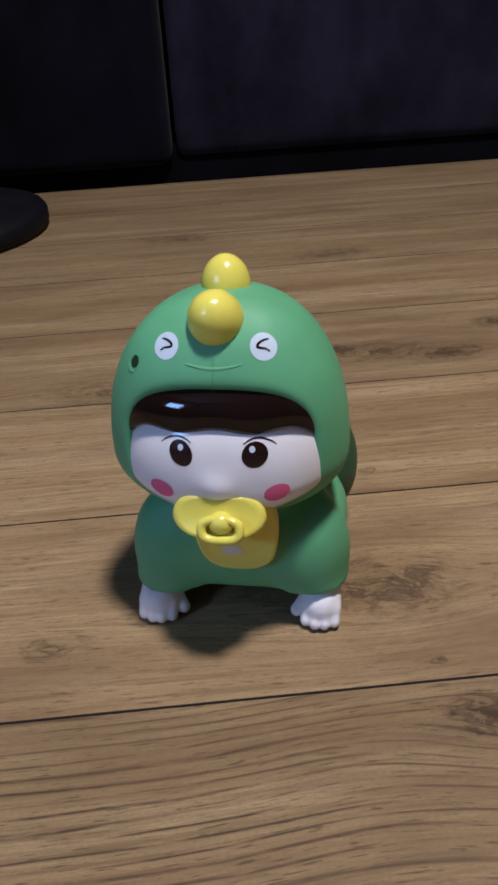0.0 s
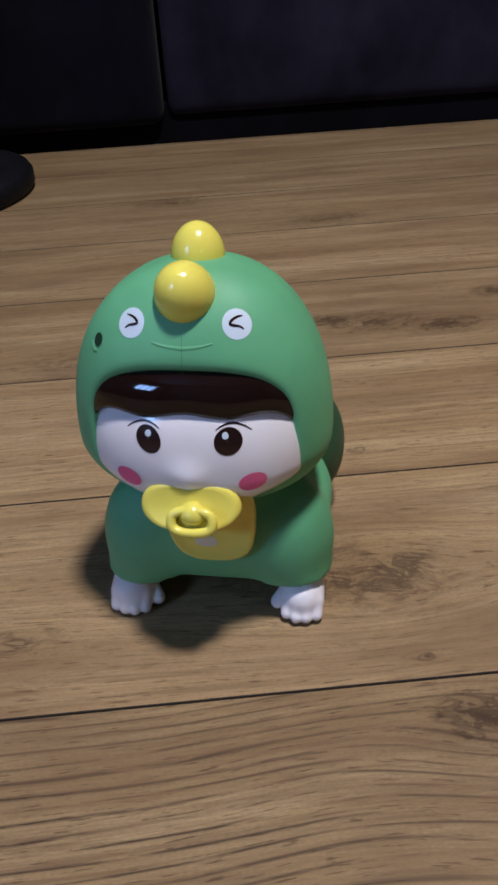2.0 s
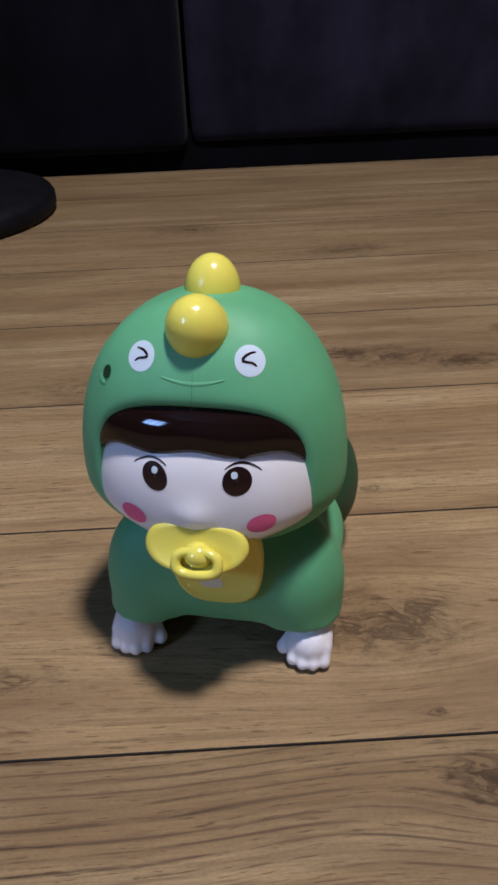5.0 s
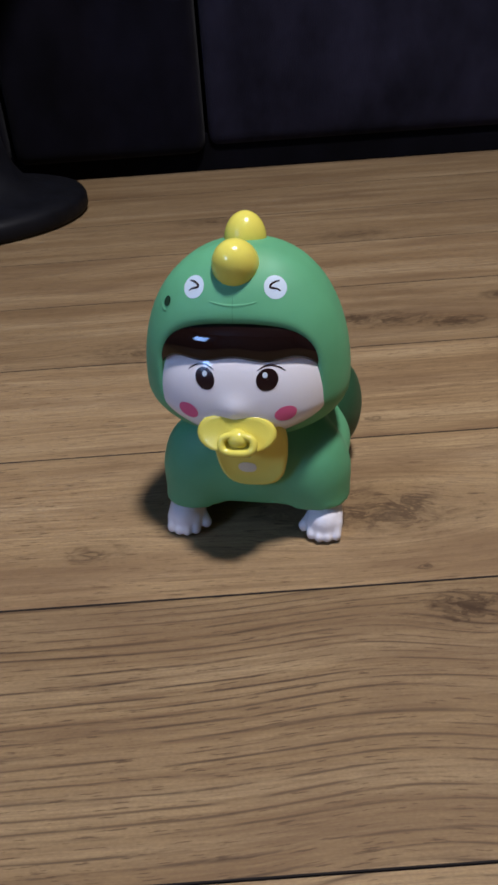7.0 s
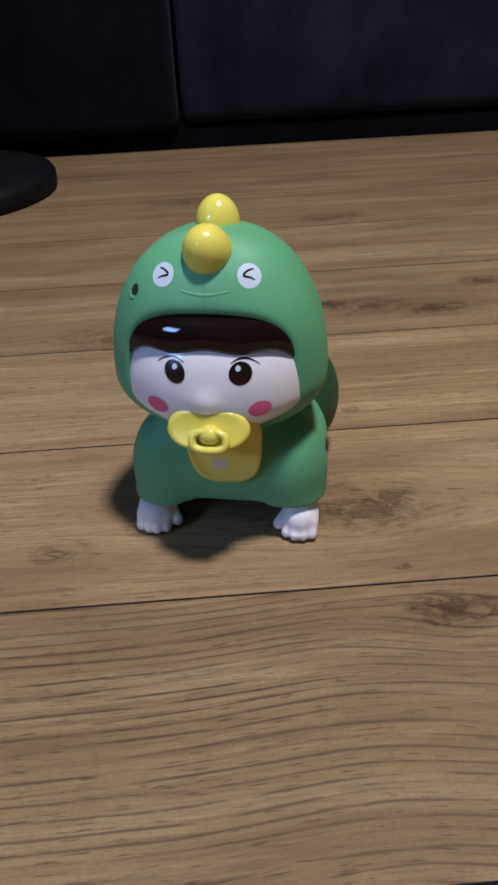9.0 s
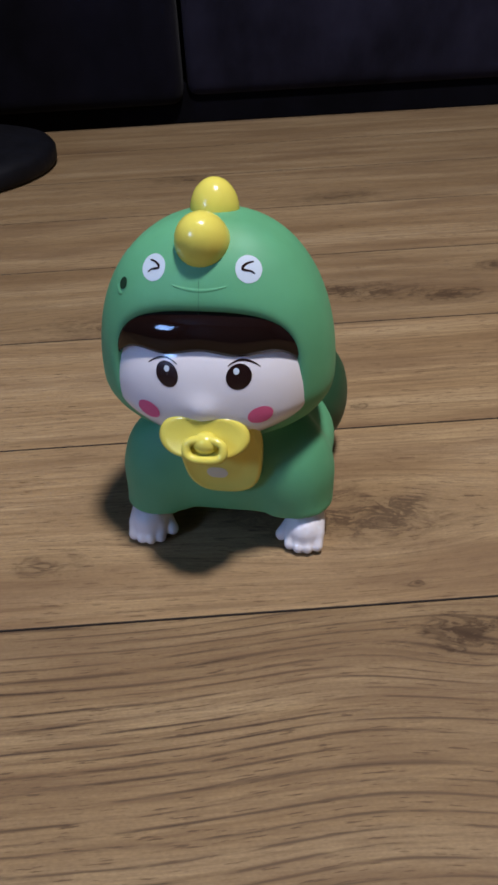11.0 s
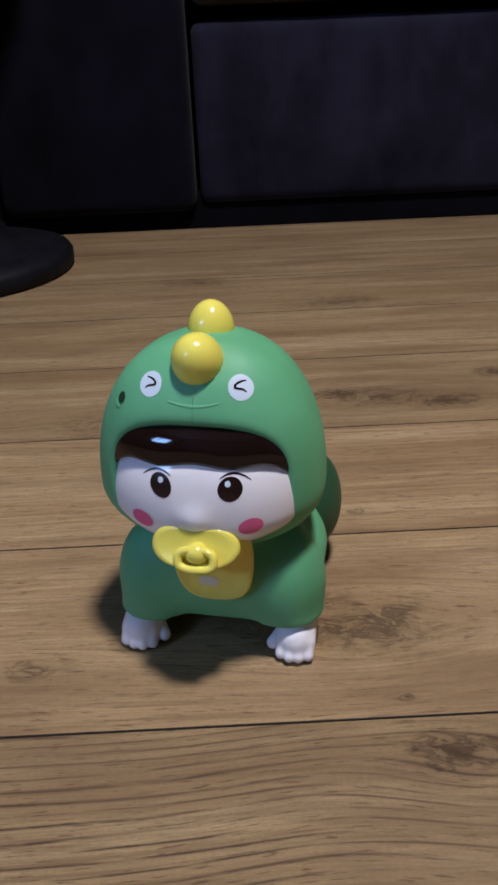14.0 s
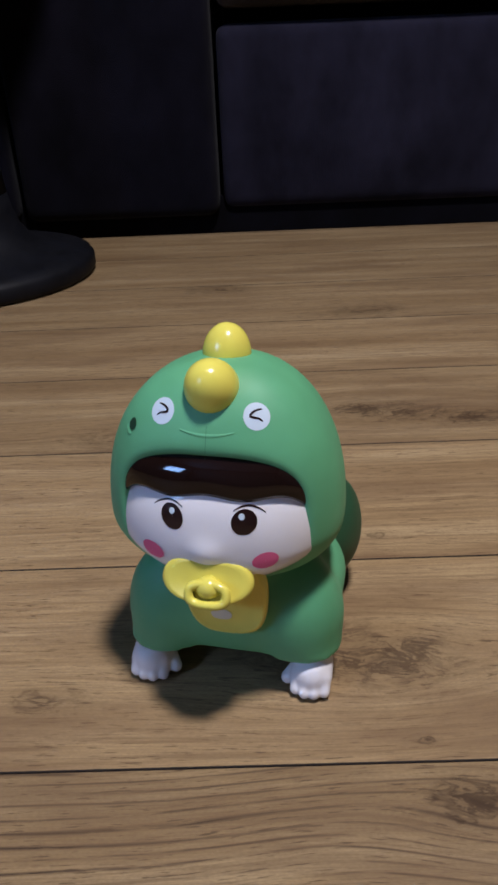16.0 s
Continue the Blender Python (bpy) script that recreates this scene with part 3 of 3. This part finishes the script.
    s.add(gv, gf, GREEN)
    # hips in a darker green: the head's shade on them is put into the colour
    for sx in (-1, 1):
        s.grid(blob(np.eye(3), np.array((0.0460 * sx, 0.196, 0.051)), (0.0235, 0.033, 0.038), 40, 28), SHADE_SEAM_GREEN, True, True)

    # dark rollers under the hips
    for sx in (-1, 1):
        s.grid(blob(np.eye(3), np.array((0.0475 * sx, 0.203, 0.0150)), (0.0125, 0.0170, 0.0146), 24, 12), MARK_DARK, True, True)

    # hands: a palm, four fingers, a thumb
    def hand(x, y, z):
        d = ellipsoid(x, y, z, (0, 0.0925, 0.0120), (0.0140, 0.0148, 0.0136))
        d = smin(d, capsule(x, y, z, (0, 0.1015, 0.016), (0, 0.1015, 0.031), 0.0125, 0.0125), 0.006)
        for k in range(4):
            fx = -0.0099 + 0.0066 * k
            fy = 0.0790 + (0.0030, 0.0, 0.0004, 0.0032)[k]
            f = smin(capsule(x, y, z, (fx * 0.72, 0.0985, 0.0190), (fx * 0.95, 0.0875, 0.0118), 0.0052, 0.0047),
                     capsule(x, y, z, (fx * 0.95, 0.0875, 0.0118), (fx, fy, 0.0052), 0.0047, 0.0040), 0.0015)
            d = smin(d, f, 0.0022)
        d = smin(d, capsule(x, y, z, (-0.0095, 0.0970, 0.0130), (-0.0170, 0.0892, 0.0072), 0.0050, 0.0044), 0.0030)
        return np.maximum(d, 0.0006 - z)

    hv, hf = surface_nets(hand, (-0.028, 0.070, 0.0), (0.020, 0.118, 0.040), 0.0009)
    s.add([(p[0] * 0.88 + 0.0515, p[1] * 0.92 + 0.0074, p[2]) for p in hv], hf, WHITE)
    s.add([(-p[0] * 0.90 - 0.0500, p[1] * 0.92 + 0.0040, p[2]) for p in hv], [f[::-1] for f in hf], WHITE)

    # bib: a rounded yellow plate on the chest
    def bib_point(x, z, grow):
        return np.array((x, 0.0795 - 0.010 * math.cos(x * 22) - 0.18 * (z - 0.075) - grow, z))

    def bib_shape(a):
        c, q = math.cos(a), math.sin(a)
        k = (abs(c) ** 3.2 + abs(q) ** 3.2) ** (-1 / 3.2)
        return 0.0060 + 0.0236 * k * c * (1.0 + 0.12 * q), 0.076 + (0.0250 if q < 0 else 0.034) * k * q

    rim_xy = [bib_shape(2 * math.pi * k / 48) for k in range(48)]
    rows = []
    for sc, g in ((1.0, -0.004), (1.0, 0.0005), (0.97, 0.0016), (0.90, 0.0020), (0.87, 0.0012), (0.5, 0.0012), (0.02, 0.0012)):
        rows.append([bib_point(0.005 + (x - 0.005) * sc, 0.076 + (z - 0.076) * sc, g) for x, z in rim_xy])
    s.grid(rows, BIB, True, True)
    rows = [[bib_point(0.0030 + sc * 0.0062 * (abs(math.cos(a)) ** 0.7) * (1 if math.cos(a) > 0 else -1), 0.0672 + sc * 0.0042 * math.sin(a), 0.0015) for a in (2 * math.pi * k / 24 for k in range(24))] for sc in (1.0, 0.02)]
    s.grid(rows, GREY_PRINT, True, True)

    # dummy: a two-lobed shield that leans back, a hub and a ring
    tilt = radians(-24)
    base = np.array((0.0, 0.0530, 0.0995))
    ey, ez = np.array((0, math.cos(tilt), math.sin(tilt))), np.array((0, -math.sin(tilt), math.cos(tilt)))

    def local(x, y, z):
        return base + np.array((x, 0, 0)) + ey * y + ez * z

    def shield(a):
        c, q = math.cos(a), math.sin(a)
        r = 0.0196 + 0.0062 * math.cos(2 * a)
        return r * c, r * q * (0.90 if q > 0 else 0.78) + (0.0022 * abs(c) if q > -2 else 0)

    out = [shield(2 * math.pi * k / 64) for k in range(64)]
    rows = []
    for sc, g in ((0.02, 0.0060), (0.90, 0.0060), (0.985, 0.0045), (1.0, 0.0025), (0.985, 0.0005), (0.92, -0.0007), (0.80, -0.0002), (0.4, 0.0006), (0.02, 0.0006)):
        rows.append([local(x * sc, g + 0.0045 * (x * sc / 0.027) ** 2, z * sc) for x, z in out])
    s.grid(rows, YELLOW, True, True)
    # the teat behind the shield
    s.grid(blob(np.eye(3), local(0.0, 0.0085, 0.0105), (0.0095, 0.0075, 0.0060)), YELLOW, True, True)
    hub = np.stack([np.array((1.0, 0, 0)), ez, -ey], 1)
    s.grid(blob(hub, local(0.0024, -0.0004, -0.0006), (0.0070, 0.0062, 0.0062)), YELLOW, True, True)
    rows = []
    for k in range(40):
        a = 2 * math.pi * k / 40
        c, q = math.cos(a), math.sin(a)
        kk = (abs(c) ** 2.8 + abs(q) ** 2.8) ** (-1 / 2.8)
        cx, cz = 0.0104 * kk * c, -0.0068 + 0.0056 * kk * q
        rows.append([local(0.0024 + cx + 0.0026 * math.cos(b3) * c, -0.0028 + 0.0027 * math.sin(b3), 0.0026 + cz + 0.0026 * math.cos(b3) * q) for b3 in (2 * math.pi * j / 12 for j in range(12))])
    rows.append(rows[0])
    s.grid(rows, YELLOW, True)

    me = from_data("toy_doll", s.v, s.f, s.mats, s.i)
    ob = new("toy_doll", me)
    ob.matrix_world = pose(-0.006, -0.012, 0, 0, 0, -13.2)
    return tagged(ob, "green plastic crawling doll with hood, yellow spikes and dummy", "toy")


build_doll()


# ---------------------------------------------------------------- floor of single planks
W, L, GAP = 0.19, 1.38, 0.00045
sub = tagged(new("floor", bpy.data.meshes.new("floor")), "brown oak laminate floor of long planks with dark joints", "floor", kind="structure")
b = box_bm((X0 - 0.02, Y0 - 0.02, -0.06), (X1 + 0.02, Y1 + 0.02, -0.0035))
b.to_mesh(sub.data)
b.free()
sub.data.materials.append(SEAM)


def plank_mesh(length, width):
    c, d = 0.0005, 0.0008
    x, y = length - GAP, width - GAP
    lo, hi = -0.0034, 0.0
    vs = [(GAP, GAP, lo), (x, GAP, lo), (x, y, lo), (GAP, y, lo), (GAP, GAP, hi - d), (x, GAP, hi - d), (x, y, hi - d), (GAP, y, hi - d),
          (GAP + c, GAP + c, hi), (x - c, GAP + c, hi), (x - c, y - c, hi), (GAP + c, y - c, hi)]
    fs = [(0, 3, 2, 1), (0, 1, 5, 4), (1, 2, 6, 5), (2, 3, 7, 6), (3, 0, 4, 7), (4, 5, 9, 8), (5, 6, 10, 9), (6, 7, 11, 10), (7, 4, 8, 11), (8, 9, 10, 11)]
    return from_data("plank", vs, fs, [FLOOR, SEAM], [1] * 9 + [0], smooth=False)


whole = plank_mesh(L, W)
rng = random.Random(5)
k0, k1 = math.floor((Y0 - JOINT) / W), math.ceil((Y1 - JOINT) / W)
for k in range(k0, k1):
    y = k * W + JOINT
    ylo, yhi = max(y, Y0), min(y + W, Y1)
    x = (-0.62 - rng.random() * 0.12) if -3 <= k <= 7 else (-0.5 + (rng.random() - 0.5) * 1.2)
    while x > X0:
        x -= L
    while x < X1:
        a, e = max(x, X0), min(x + L, X1)
        if e - a > 0.02:
            full = e - a > L - 1e-6 and yhi - ylo > W - 1e-6
            ob = new("plank", whole if full else plank_mesh(e - a, yhi - ylo))
            ob.parent = sub
            ob.location = (a, ylo, 0)
        x += L
